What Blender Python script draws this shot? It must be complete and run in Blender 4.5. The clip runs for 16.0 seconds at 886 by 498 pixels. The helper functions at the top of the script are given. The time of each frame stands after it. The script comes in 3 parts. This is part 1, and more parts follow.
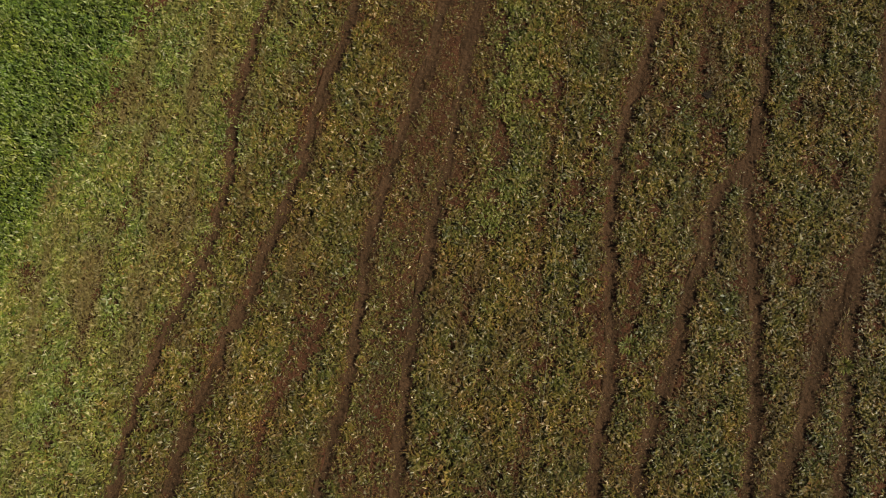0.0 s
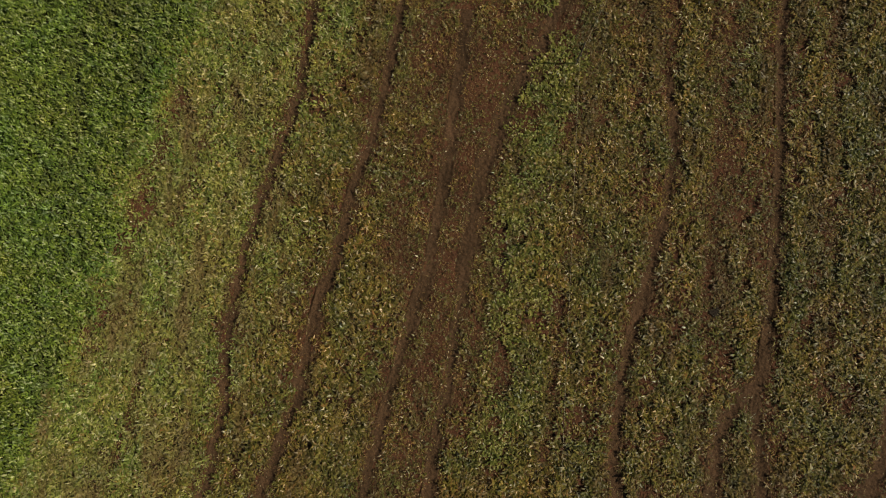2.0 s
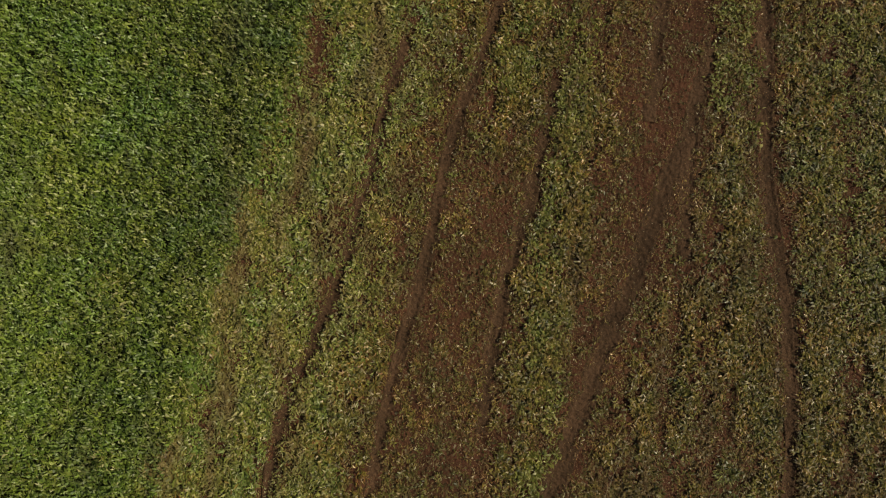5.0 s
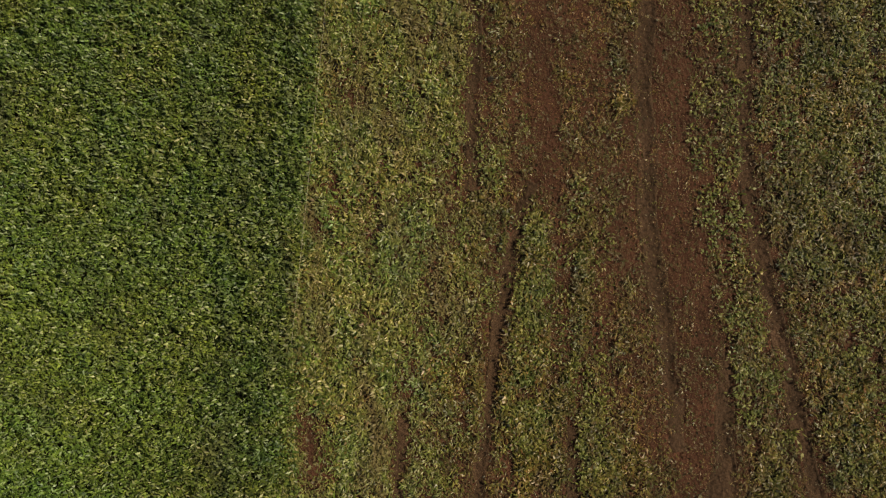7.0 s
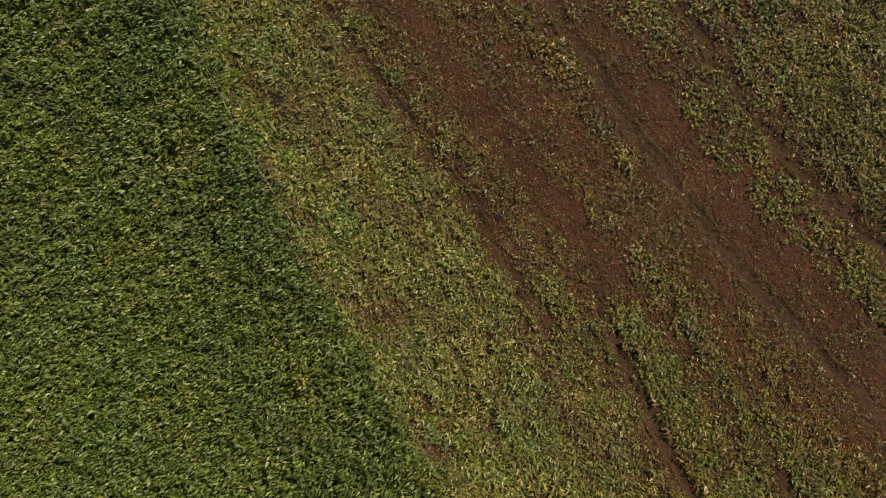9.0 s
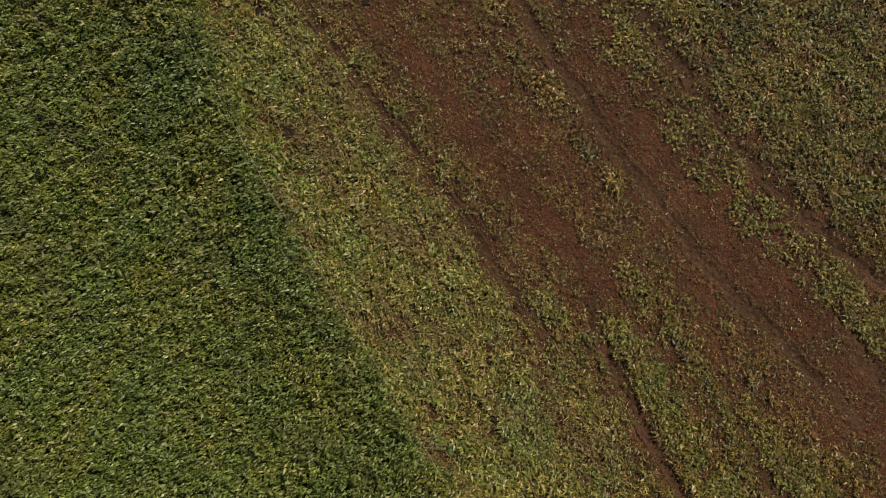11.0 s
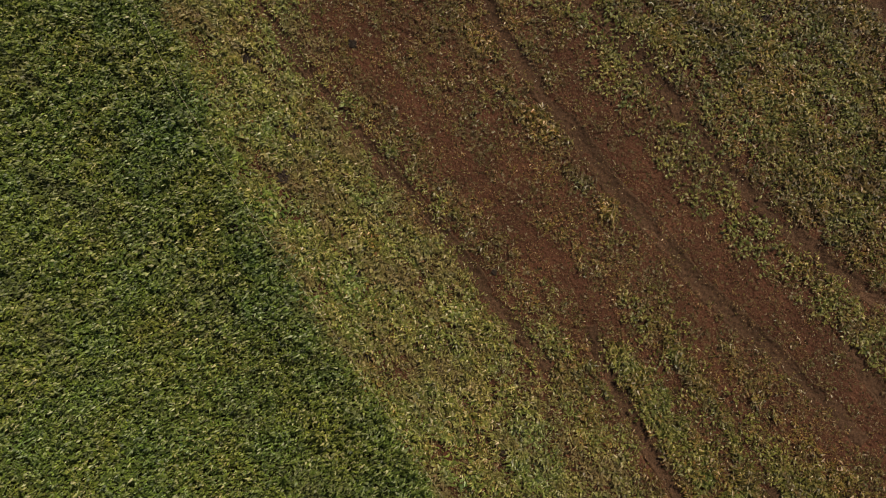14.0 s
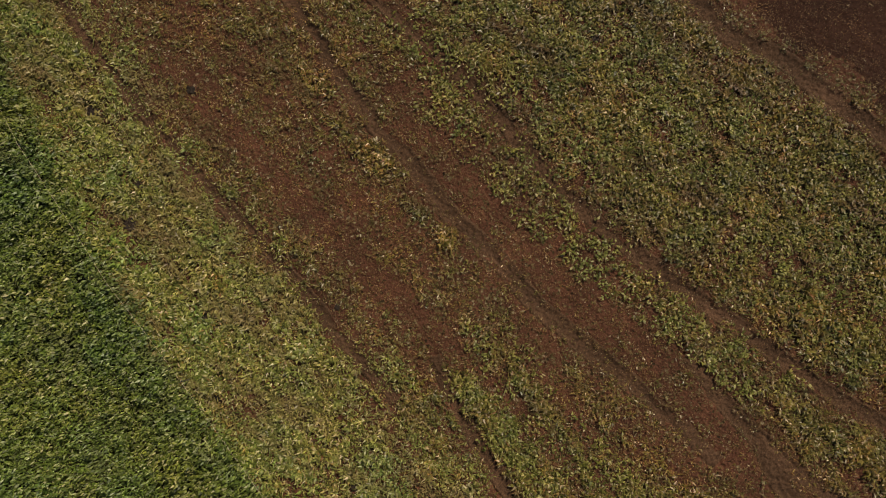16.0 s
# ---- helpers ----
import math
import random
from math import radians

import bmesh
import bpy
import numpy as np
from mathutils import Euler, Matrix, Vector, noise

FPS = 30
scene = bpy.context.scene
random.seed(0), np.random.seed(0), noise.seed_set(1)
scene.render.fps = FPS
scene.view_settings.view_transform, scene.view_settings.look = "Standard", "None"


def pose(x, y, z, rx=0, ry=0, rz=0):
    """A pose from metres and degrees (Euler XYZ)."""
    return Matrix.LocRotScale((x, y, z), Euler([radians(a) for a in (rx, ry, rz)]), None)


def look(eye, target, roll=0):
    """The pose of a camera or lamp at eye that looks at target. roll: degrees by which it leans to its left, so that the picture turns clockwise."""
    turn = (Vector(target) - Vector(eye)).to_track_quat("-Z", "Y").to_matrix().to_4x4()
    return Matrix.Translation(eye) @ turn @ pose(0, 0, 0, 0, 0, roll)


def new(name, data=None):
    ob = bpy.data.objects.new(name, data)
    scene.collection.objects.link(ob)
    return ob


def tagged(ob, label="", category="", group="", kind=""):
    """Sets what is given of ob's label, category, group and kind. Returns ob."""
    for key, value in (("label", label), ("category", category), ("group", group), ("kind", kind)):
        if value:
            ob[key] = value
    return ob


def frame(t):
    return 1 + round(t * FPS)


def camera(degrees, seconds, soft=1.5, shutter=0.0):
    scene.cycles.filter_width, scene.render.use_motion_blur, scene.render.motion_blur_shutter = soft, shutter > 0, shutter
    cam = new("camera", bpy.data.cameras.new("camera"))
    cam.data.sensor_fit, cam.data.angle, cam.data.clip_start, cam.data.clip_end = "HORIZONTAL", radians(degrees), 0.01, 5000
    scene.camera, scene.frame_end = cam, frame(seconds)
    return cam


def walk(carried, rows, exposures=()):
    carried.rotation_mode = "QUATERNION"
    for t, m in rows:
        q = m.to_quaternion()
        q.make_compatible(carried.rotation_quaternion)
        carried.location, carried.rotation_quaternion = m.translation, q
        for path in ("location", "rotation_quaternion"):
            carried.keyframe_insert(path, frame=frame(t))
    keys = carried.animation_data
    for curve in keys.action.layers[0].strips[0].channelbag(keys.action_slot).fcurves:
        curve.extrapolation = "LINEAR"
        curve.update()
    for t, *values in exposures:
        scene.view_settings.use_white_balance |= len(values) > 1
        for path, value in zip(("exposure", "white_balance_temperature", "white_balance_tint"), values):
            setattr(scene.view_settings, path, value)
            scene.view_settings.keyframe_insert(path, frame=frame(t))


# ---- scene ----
cam = camera(69.0, 16.0, soft=1.05, shutter=0.12)
PATH = [
    (0, pose(1.646, -3.830, 22.972, 8.796, 2.387, 7.000)),
    (0.5, pose(1.317, -2.066, 23.160, 8.004, 2.322, 6.841)),
    (1, pose(1.171, 0.109, 23.300, 7.310, 2.586, 6.652)),
    (1.5, pose(0.964, 2.586, 23.413, 6.745, 2.689, 6.110)),
    (2, pose(0.806, 5.517, 23.476, 5.817, 2.829, 5.511)),
    (2.5, pose(0.568, 8.513, 23.341, 5.073, 2.849, 4.869)),
    (3, pose(0.413, 11.573, 23.156, 4.596, 2.877, 4.216)),
    (3.5, pose(0.287, 15.047, 22.964, 3.661, 2.903, 3.810)),
    (4, pose(0.367, 18.648, 22.681, 2.865, 3.047, 3.293)),
    (4.2, pose(0.352, 19.997, 22.641, 2.764, 2.952, 3.128)),
    (6.3, pose(-0.496, 33.278, 21.717, 3.374, 0.296, -6.597)),
    (6.5, pose(-0.380, 34.451, 21.564, 3.600, 0.480, -8.777)),
    (7, pose(0.115, 37.815, 21.237, 2.786, 0.721, -10.614)),
    (7.3, pose(0.343, 39.649, 21.079, 2.364, 0.695, -13.362)),
    (7.5, pose(0.477, 40.556, 20.942, 2.438, 0.789, -17.719)),
    (7.8, pose(0.485, 41.793, 20.794, 2.311, 0.791, -28.754)),
    (8, pose(0.669, 42.477, 20.685, 1.869, 1.192, -36.845)),
    (8.2, pose(0.700, 42.956, 20.600, 1.690, 1.367, -42.820)),
    (8.5, pose(0.705, 43.561, 20.480, 1.355, 1.305, -45.168)),
    (9, pose(0.701, 44.079, 20.351, 1.237, 1.248, -45.520)),
    (9.2, pose(0.762, 44.257, 20.407, 1.055, 1.125, -45.565)),
    (11.3, pose(1.084, 44.218, 22.107, 1.883, 1.777, -46.776)),
    (11.5, pose(1.007, 44.319, 22.174, 1.854, 1.616, -46.979)),
    (12, pose(0.897, 44.439, 22.228, 1.917, 1.520, -47.474)),
    (12.5, pose(0.722, 44.527, 22.273, 2.060, 1.303, -48.011)),
    (13, pose(0.757, 44.836, 22.325, 1.869, 1.123, -48.594)),
    (13.5, pose(1.025, 45.154, 22.279, 1.984, 1.039, -49.101)),
    (14, pose(1.878, 45.245, 22.105, 1.760, 1.125, -49.605)),
    (14.5, pose(3.117, 44.725, 22.012, 1.840, 1.659, -50.142)),
    (15, pose(4.263, 43.754, 21.972, 2.131, 2.177, -50.943)),
    (15.5, pose(5.463, 42.169, 21.869, 2.494, 3.022, -51.962)),
    (16, pose(6.438, 40.806, 21.988, 2.651, 3.471, -52.608)),
]
# seconds, stops, kelvin, tint
EXPOSURES = [(0, -0.23, 6500, 6), (2, -0.36, 6500, 5), (4.2, -0.37, 6500, 7), (9.2, -0.23, 6500, 13), (11.3, -0.23, 6500, 20), (16, -0.18, 6500, 19)]
walk(cam, PATH, EXPOSURES)

# ---- sky, sun ----
SUN_ELEVATION, SUN_AZIMUTH = 41.0, 3.6  # degrees; azimuth from +x
world = bpy.data.worlds.new("clear_sky")
scene.world = world
world.use_nodes = True
wn = world.node_tree.nodes
sky = wn.new("ShaderNodeTexSky")
sky.sky_type = "NISHITA"
sky.sun_disc = False
sky.sun_elevation = radians(SUN_ELEVATION)
sky.sun_rotation = radians(90 - SUN_AZIMUTH)
world.node_tree.links.new(sky.outputs[0], wn["Background"].inputs[0])
wn["Background"].inputs[1].default_value = 0.042
sun = new("sun", bpy.data.lights.new("sun", "SUN"))
sun.data.energy = 4.9
sun.data.angle = radians(0.53)
sun.data.color = (1.0, 0.91, 0.77)
_a, _e = radians(SUN_AZIMUTH), radians(SUN_ELEVATION)
SUN_WAY = Vector((math.cos(_a) * math.cos(_e), math.sin(_a) * math.cos(_e), math.sin(_e)))
sun.matrix_world = look(SUN_WAY * 200, (0, 0, 0))


# ---- materials ----
def material(name):
    m = bpy.data.materials.new(name)
    m.use_nodes = True
    return m, m.node_tree.nodes, m.node_tree.links, m.node_tree.nodes["Principled BSDF"]


def ramp(nodes, stops, interpolation="LINEAR"):
    r = nodes.new("ShaderNodeValToRGB")
    r.color_ramp.interpolation = interpolation
    while len(r.color_ramp.elements) < len(stops):
        r.color_ramp.elements.new(0.5)
    for e, (p, c) in zip(r.color_ramp.elements, stops):
        e.position, e.color = p, (*c, 1)
    return r


def noise_node(nodes, links, scale, detail=4.0, rough=0.6, coords=None):
    n = nodes.new("ShaderNodeTexNoise")
    n.inputs["Scale"].default_value = scale
    n.inputs["Detail"].default_value = detail
    n.inputs["Roughness"].default_value = rough
    if coords is not None:
        links.new(coords, n.inputs["Vector"])
    return n


def mix_colour(nodes, links, kind, fac, a, b):
    m = nodes.new("ShaderNodeMix")
    m.data_type, m.blend_type = "RGBA", kind
    for value, socket in ((fac, m.inputs[0]), (a, m.inputs[6]), (b, m.inputs[7])):
        if isinstance(value, (int, float)):
            socket.default_value = value
        elif isinstance(value, tuple):
            socket.default_value = (*value, 1)
        else:
            links.new(value, socket)
    return m.outputs[2]


def soil_material(name, dark, mid, light, bump=1.0, rough=0.95):
    """Red-brown earth: broad damp and dry patches, crumbs and pits."""
    m, n, l, bsdf = material(name)
    pos = n.new("ShaderNodeNewGeometry").outputs["Position"]
    broad = noise_node(n, l, 0.55, 5, 0.6, pos)
    crumbs = noise_node(n, l, 14.0, 8, 0.72, pos)
    grit = noise_node(n, l, 60.0, 4, 0.6, pos)
    base = ramp(n, [(0.28, dark), (0.5, mid), (0.75, light)])
    l.new(broad.outputs[0], base.inputs[0])
    # same noise as the crumb bump: colour darker in its hollows, paler on its tops
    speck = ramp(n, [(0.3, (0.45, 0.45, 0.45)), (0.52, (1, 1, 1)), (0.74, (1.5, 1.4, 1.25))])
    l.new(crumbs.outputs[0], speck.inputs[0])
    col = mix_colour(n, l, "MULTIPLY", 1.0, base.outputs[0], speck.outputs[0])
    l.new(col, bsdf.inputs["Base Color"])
    bsdf.inputs["Roughness"].default_value = rough
    bsdf.inputs["Specular IOR Level"].default_value = 0.15
    bsdf.inputs["Diffuse Roughness"].default_value = 0.4
    hoof = n.new("ShaderNodeTexVoronoi")
    hoof.feature, hoof.inputs["Scale"].default_value = "SMOOTH_F1", 6.5
    l.new(pos, hoof.inputs["Vector"])
    b0 = n.new("ShaderNodeBump")
    b0.inputs["Strength"].default_value, b0.inputs["Distance"].default_value = 0.8 * bump, 0.10
    l.new(hoof.outputs["Distance"], b0.inputs["Height"])
    b1, b2 = n.new("ShaderNodeBump"), n.new("ShaderNodeBump")
    l.new(b0.outputs[0], b1.inputs["Normal"])
    b1.inputs["Strength"].default_value, b1.inputs["Distance"].default_value = 0.9 * bump, 0.06
    b2.inputs["Strength"].default_value, b2.inputs["Distance"].default_value = 0.7 * bump, 0.015
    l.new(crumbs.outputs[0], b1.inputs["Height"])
    l.new(grit.outputs[0], b2.inputs["Height"])
    l.new(b1.outputs[0], b2.inputs["Normal"])
    l.new(b2.outputs[0], bsdf.inputs["Normal"])
    return m


def leaf_material(name, stops, broad_tint, broad_scale=0.35, rough=0.55, through_light=0.25, withered=None, onset=0.47, gloss=0.2, uneven=0.34, motley=0.05):
    """Leaves that differ one by one, some with glints in their colour, with slow drifts of tone over the field."""
    m, n, l, bsdf = material(name)
    geo = n.new("ShaderNodeNewGeometry")
    pick = ramp(n, stops)
    l.new(geo.outputs["Random Per Island"], pick.inputs[0])
    broad = noise_node(n, l, broad_scale, 4, 0.55, geo.outputs["Position"])
    drift = ramp(n, [(0.34, broad_tint[0]), (0.66, broad_tint[1])])
    l.new(broad.outputs[0], drift.inputs[0])
    fine = noise_node(n, l, 35.0, 3, 0.6, geo.outputs["Position"])
    vein = ramp(n, [(0.3, (0.8, 0.8, 0.8)), (0.7, (1.15, 1.15, 1.1))])
    l.new(fine.outputs[0], vein.inputs[0])
    # one plant is paler or darker than the next
    plant = noise_node(n, l, 4.2, 2, 0.7, geo.outputs["Position"])
    tone = ramp(n, [(0.32, (1 - uneven, 1 - 0.94 * uneven, 1 - 0.9 * uneven)), (0.5, (0.96, 0.96, 0.96)), (0.68, (1 + uneven, 1 + 0.86 * uneven, 1 + 0.8 * uneven))])
    l.new(plant.outputs[0], tone.inputs[0])
    col = mix_colour(n, l, "MULTIPLY", 1.0, pick.outputs[0], drift.outputs[0])
    col = mix_colour(n, l, "MULTIPLY", 1.0, col, vein.outputs[0])
    col = mix_colour(n, l, "MULTIPLY", 1.0, col, tone.outputs[0])
    # greener and yellower patches of a step's length
    stand = noise_node(n, l, 0.9, 3, 0.55, geo.outputs["Position"])
    hue = ramp(n, [(0.36, (1 - motley, 1.0, 1.0)), (0.66, (1 + motley, 1.0, 1 - motley))])
    l.new(stand.outputs[0], hue.inputs[0])
    col = mix_colour(n, l, "MULTIPLY", 1.0, col, hue.outputs[0])
    if withered:
        along = n.new("ShaderNodeMapping")
        along.inputs["Rotation"].default_value = (0, 0, radians(8))
        along.inputs["Scale"].default_value = (1.0, 0.28, 1.0)
        l.new(geo.outputs["Position"], along.inputs["Vector"])
        patches = noise_node(n, l, 0.95, 6, 0.66, along.outputs[0])
        where = ramp(n, [(onset, (0, 0, 0)), (onset + 0.17, (0.85, 0.85, 0.85))])
        l.new(patches.outputs[0], where.inputs[0])
        col = mix_colour(n, l, "MIX", where.outputs[0], col, mix_colour(n, l, "MULTIPLY", 1.0, vein.outputs[0], withered))
    l.new(col, bsdf.inputs["Base Color"])
    bsdf.inputs["Roughness"].default_value = rough
    bsdf.inputs["Specular IOR Level"].default_value = gloss
    bsdf.inputs["Diffuse Roughness"].default_value = 0.4
    if through_light:
        glow = n.new("ShaderNodeBsdfTranslucent")
        l.new(col, glow.inputs["Color"])
        both = n.new("ShaderNodeMixShader")
        both.inputs[0].default_value = through_light
        l.new(bsdf.outputs[0], both.inputs[1])
        l.new(glow.outputs[0], both.inputs[2])
        l.new(both.outputs[0], n["Material Output"].inputs["Surface"])
    return m


def field_material(soil):
    """The soil, with a mat of leaf scraps over it as thick as the growth there ("mat"), darkened for the shade in its
    gaps, and near-black painted shade under the crop ("crop").
    """
    n, l, bsdf = soil.node_tree.nodes, soil.node_tree.links, soil.node_tree.nodes["Principled BSDF"]
    pos = n.new("ShaderNodeNewGeometry").outputs["Position"]
    bare = bsdf.inputs["Base Color"].links[0].from_socket
    warp = noise_node(n, l, 9.0, 2, 0.5, pos)
    bent = n.new("ShaderNodeVectorMath")
    bent.operation = "MULTIPLY_ADD"
    l.new(warp.outputs["Color"], bent.inputs[0])
    bent.inputs[1].default_value = (0.09, 0.09, 0.09)
    l.new(pos, bent.inputs[2])
    scraps = n.new("ShaderNodeTexVoronoi")
    scraps.inputs["Scale"].default_value = 13.0
    l.new(bent.outputs[0], scraps.inputs["Vector"])
    pick = n.new("ShaderNodeSeparateColor")
    l.new(scraps.outputs["Color"], pick.inputs[0])
    # dark ends carry the shade between plants; the second ramp is shade below crop leaves
    olive = ramp(n, [(0.0, (0.026, 0.017, 0.007)), (0.35, (0.060, 0.041, 0.015)), (0.65, (0.110, 0.080, 0.029)), (0.88, (0.16, 0.118, 0.048)), (1.0, (0.30, 0.25, 0.14))])
    gap_shade = ramp(n, [(0.0, (0.016, 0.015, 0.005)), (0.5, (0.042, 0.043, 0.012)), (1.0, (0.095, 0.095, 0.026))])
    l.new(pick.outputs[0], olive.inputs[0])
    l.new(pick.outputs[0], gap_shade.inputs[0])
    thick = n.new("ShaderNodeAttribute")
    thick.attribute_name = "mat"
    under = n.new("ShaderNodeAttribute")
    under.attribute_name = "crop"
    gap = n.new("ShaderNodeMath")
    gap.operation = "SUBTRACT"
    l.new(thick.outputs["Fac"], gap.inputs[0])
    l.new(pick.outputs[1], gap.inputs[1])
    there = ramp(n, [(0.46, (0, 0, 0)), (0.54, (1, 1, 1))])
    lifted = n.new("ShaderNodeMath")
    lifted.operation, lifted.inputs[1].default_value = "ADD", 0.5
    l.new(gap.outputs[0], lifted.inputs[0])
    l.new(lifted.outputs[0], there.inputs[0])
    col = mix_colour(n, l, "MIX", there.outputs[0], bare, olive.outputs[0])
    col = mix_colour(n, l, "MIX", under.outputs["Fac"], col, gap_shade.outputs[0])
    l.new(col, bsdf.inputs["Base Color"])
    relief = n.new("ShaderNodeBump")
    relief.inputs["Strength"].default_value, relief.inputs["Distance"].default_value = 0.8, 0.03
    l.new(bsdf.inputs["Normal"].links[0].from_socket, relief.inputs["Normal"])
    l.new(scraps.outputs["Distance"], relief.inputs["Height"])
    l.new(relief.outputs[0], bsdf.inputs["Normal"])
    return soil


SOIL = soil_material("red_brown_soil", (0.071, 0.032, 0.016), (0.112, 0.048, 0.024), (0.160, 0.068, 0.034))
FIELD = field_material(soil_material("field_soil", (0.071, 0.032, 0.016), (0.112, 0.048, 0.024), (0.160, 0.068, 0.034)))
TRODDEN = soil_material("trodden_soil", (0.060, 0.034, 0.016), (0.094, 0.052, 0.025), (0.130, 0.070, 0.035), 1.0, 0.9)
PASTURE = soil_material("distant_pasture", (0.066, 0.056, 0.018), (0.085, 0.070, 0.024), (0.095, 0.066, 0.028), 1.0)
TILTH = soil_material("dark_red_soil", (0.034, 0.015, 0.008), (0.050, 0.022, 0.011), (0.070, 0.032, 0.016), 0.6)
FAR_CROP = soil_material("distant_crop", (0.054, 0.084, 0.016), (0.072, 0.104, 0.021), (0.092, 0.120, 0.027), 1.5)
# palest stops, here and in the margin leaf, paint greyish highlights off glossy leaves
CROP = leaf_material("broad_crop_leaf",
    [(0.0, (0.066, 0.097, 0.014)), (0.35, (0.157, 0.219, 0.034)), (0.7, (0.230, 0.293, 0.048)), (0.9, (0.342, 0.395, 0.142)), (1.0, (0.513, 0.541, 0.294))],
    ((0.84, 0.94, 0.9), (1.14, 1.05, 0.9)), 0.3, 0.45, 0.16, (0.135, 0.136, 0.046), 0.54, 0.26, 0.44, 0.09)
# darker copy of the crop leaf: deeper green plus crop-edge shading in the colour
MARGIN = leaf_material("shaded_crop_leaf",
    [(0.0, (0.046, 0.065, 0.012)), (0.35, (0.120, 0.160, 0.029)), (0.7, (0.186, 0.221, 0.043)), (0.9, (0.300, 0.322, 0.131)), (1.0, (0.480, 0.469, 0.262))],
    ((0.82, 0.94, 0.92), (1.15, 1.04, 0.88)), 0.35, 0.45, 0.16, (0.120, 0.120, 0.045), 0.54, 0.26, 0.44, 0.09)
# the two palest stops are painted glints of shiny leaf edges
FORAGE = leaf_material("grazed_leaf",
    [(0.0, (0.070, 0.064, 0.011)), (0.35, (0.189, 0.166, 0.032)), (0.62, (0.256, 0.211, 0.049)), (0.8, (0.316, 0.230, 0.066)), (0.9, (0.244, 0.118, 0.038)), (0.95, (0.524, 0.416, 0.218)), (1.0, (0.764, 0.655, 0.447))],
    ((0.78, 0.9, 0.96), (1.2, 1.08, 1.0)), 0.45, 0.45, 0.14, (0.160, 0.097, 0.040), 0.5, 0.26)
TRAMPLED = leaf_material("trampled_leaf",
    [(0.0, (0.10, 0.058, 0.022)), (0.4, (0.185, 0.112, 0.040)), (0.7, (0.270, 0.172, 0.062)), (0.9, (0.36, 0.245, 0.10)), (1.0, (0.58, 0.50, 0.27))],
    ((0.8, 0.88, 0.92), (1.2, 1.05, 0.97)), 0.45, 0.6, 0.2, (0.150, 0.085, 0.034))
STUBBLE = leaf_material("yellowing_leaf",
    [(0.0, (0.103, 0.120, 0.022)), (0.4, (0.263, 0.280, 0.055)), (0.7, (0.352, 0.345, 0.082)), (0.88, (0.462, 0.400, 0.145)), (1.0, (0.693, 0.620, 0.350))],
    ((0.80, 0.95, 0.95), (1.12, 1.04, 0.97)), 0.5, 0.5, 0.16, (0.255, 0.180, 0.070), 0.47, 0.26)
BORDERING = leaf_material("border_leaf",
    [(0.0, (0.094, 0.130, 0.022)), (0.4, (0.209, 0.295, 0.050)), (0.7, (0.297, 0.369, 0.073)), (0.88, (0.429, 0.462, 0.138)), (1.0, (0.682, 0.671, 0.330))],
    ((0.80, 0.95, 0.95), (1.12, 1.04, 0.97)), 0.7, 0.5, 0.3, (0.215, 0.145, 0.052), 0.46)
GRASS = leaf_material("fresh_grass",
    [(0.0, (0.103, 0.112, 0.022)), (0.5, (0.252, 0.255, 0.052)), (0.85, (0.422, 0.390, 0.118)), (1.0, (0.597, 0.540, 0.280))],
    ((0.8, 0.9, 0.92), (1.15, 1.06, 0.98)), 0.6, 0.5, 0.3)
STRAW = leaf_material("dry_stalk",
    [(0.0, (0.16, 0.10, 0.05)), (0.5, (0.30, 0.22, 0.12)), (1.0, (0.55, 0.46, 0.30))], ((0.85, 0.85, 0.85), (1.1, 1.1, 1.1)), 0.8, 0.7, 0.0)
DUNG = soil_material("drying_dung", (0.030, 0.022, 0.014), (0.046, 0.034, 0.022), (0.072, 0.054, 0.036), 1.3, 0.85)


def plain(name, colour, rough, metal=0.0, grain=40.0):
    m, n, l, bsdf = material(name)
    pos = n.new("ShaderNodeNewGeometry").outputs["Position"]
    w = noise_node(n, l, grain, 5, 0.65, pos)
    r = ramp(n, [(0.3, tuple(c * 0.65 for c in colour)), (0.7, tuple(min(1, c * 1.2) for c in colour))])
    l.new(w.outputs[0], r.inputs[0])
    l.new(r.outputs[0], bsdf.inputs["Base Color"])
    bsdf.inputs["Roughness"].default_value, bsdf.inputs["Metallic"].default_value = rough, metal
    return m


WOOD = plain("weathered_wood", (0.12, 0.095, 0.07), 0.85)
WIRE = plain("electric_tape", (0.55, 0.45, 0.28), 0.6)
PLASTIC = plain("black_plastic", (0.03, 0.03, 0.03), 0.5)

# ---- field arithmetic ----
X0, X1, Y0, Y1, CELL = -21.0, 24.0, -13.0, 65.0, 0.1
rng = np.random.default_rng(7)


def lattice(ix, iy, seed):
    h = (ix.astype(np.int64) * 374761393 + iy.astype(np.int64) * 668265263 + seed * 974634777) & 0x7FFFFFFF
    h = ((h ^ (h >> 13)) * 1274126177) & 0x7FFFFFFF
    return ((h ^ (h >> 16)) & 0xFFFF) / 65535.0


def drift(x, y, size, seed, octaves=3):
    """Smooth value noise, 0 to 1, with lumps of about that size in metres."""
    total, amp, out = 0.0, 1.0, 0.0
    for o in range(octaves):
        u, v = x / size + 37.7 * o, y / size - 11.3 * o
        i, j = np.floor(u), np.floor(v)
        f, g = u - i, v - j
        f, g = f * f * (3 - 2 * f), g * g * (3 - 2 * g)
        a, b = lattice(i, j, seed + o), lattice(i + 1, j, seed + o)
        c, d = lattice(i, j + 1, seed + o), lattice(i + 1, j + 1, seed + o)
        out = out + amp * ((a * (1 - f) + b * f) * (1 - g) + (c * (1 - f) + d * f) * g)
        total, amp, size = total + amp, amp * 0.5, size * 0.5
    return out / total


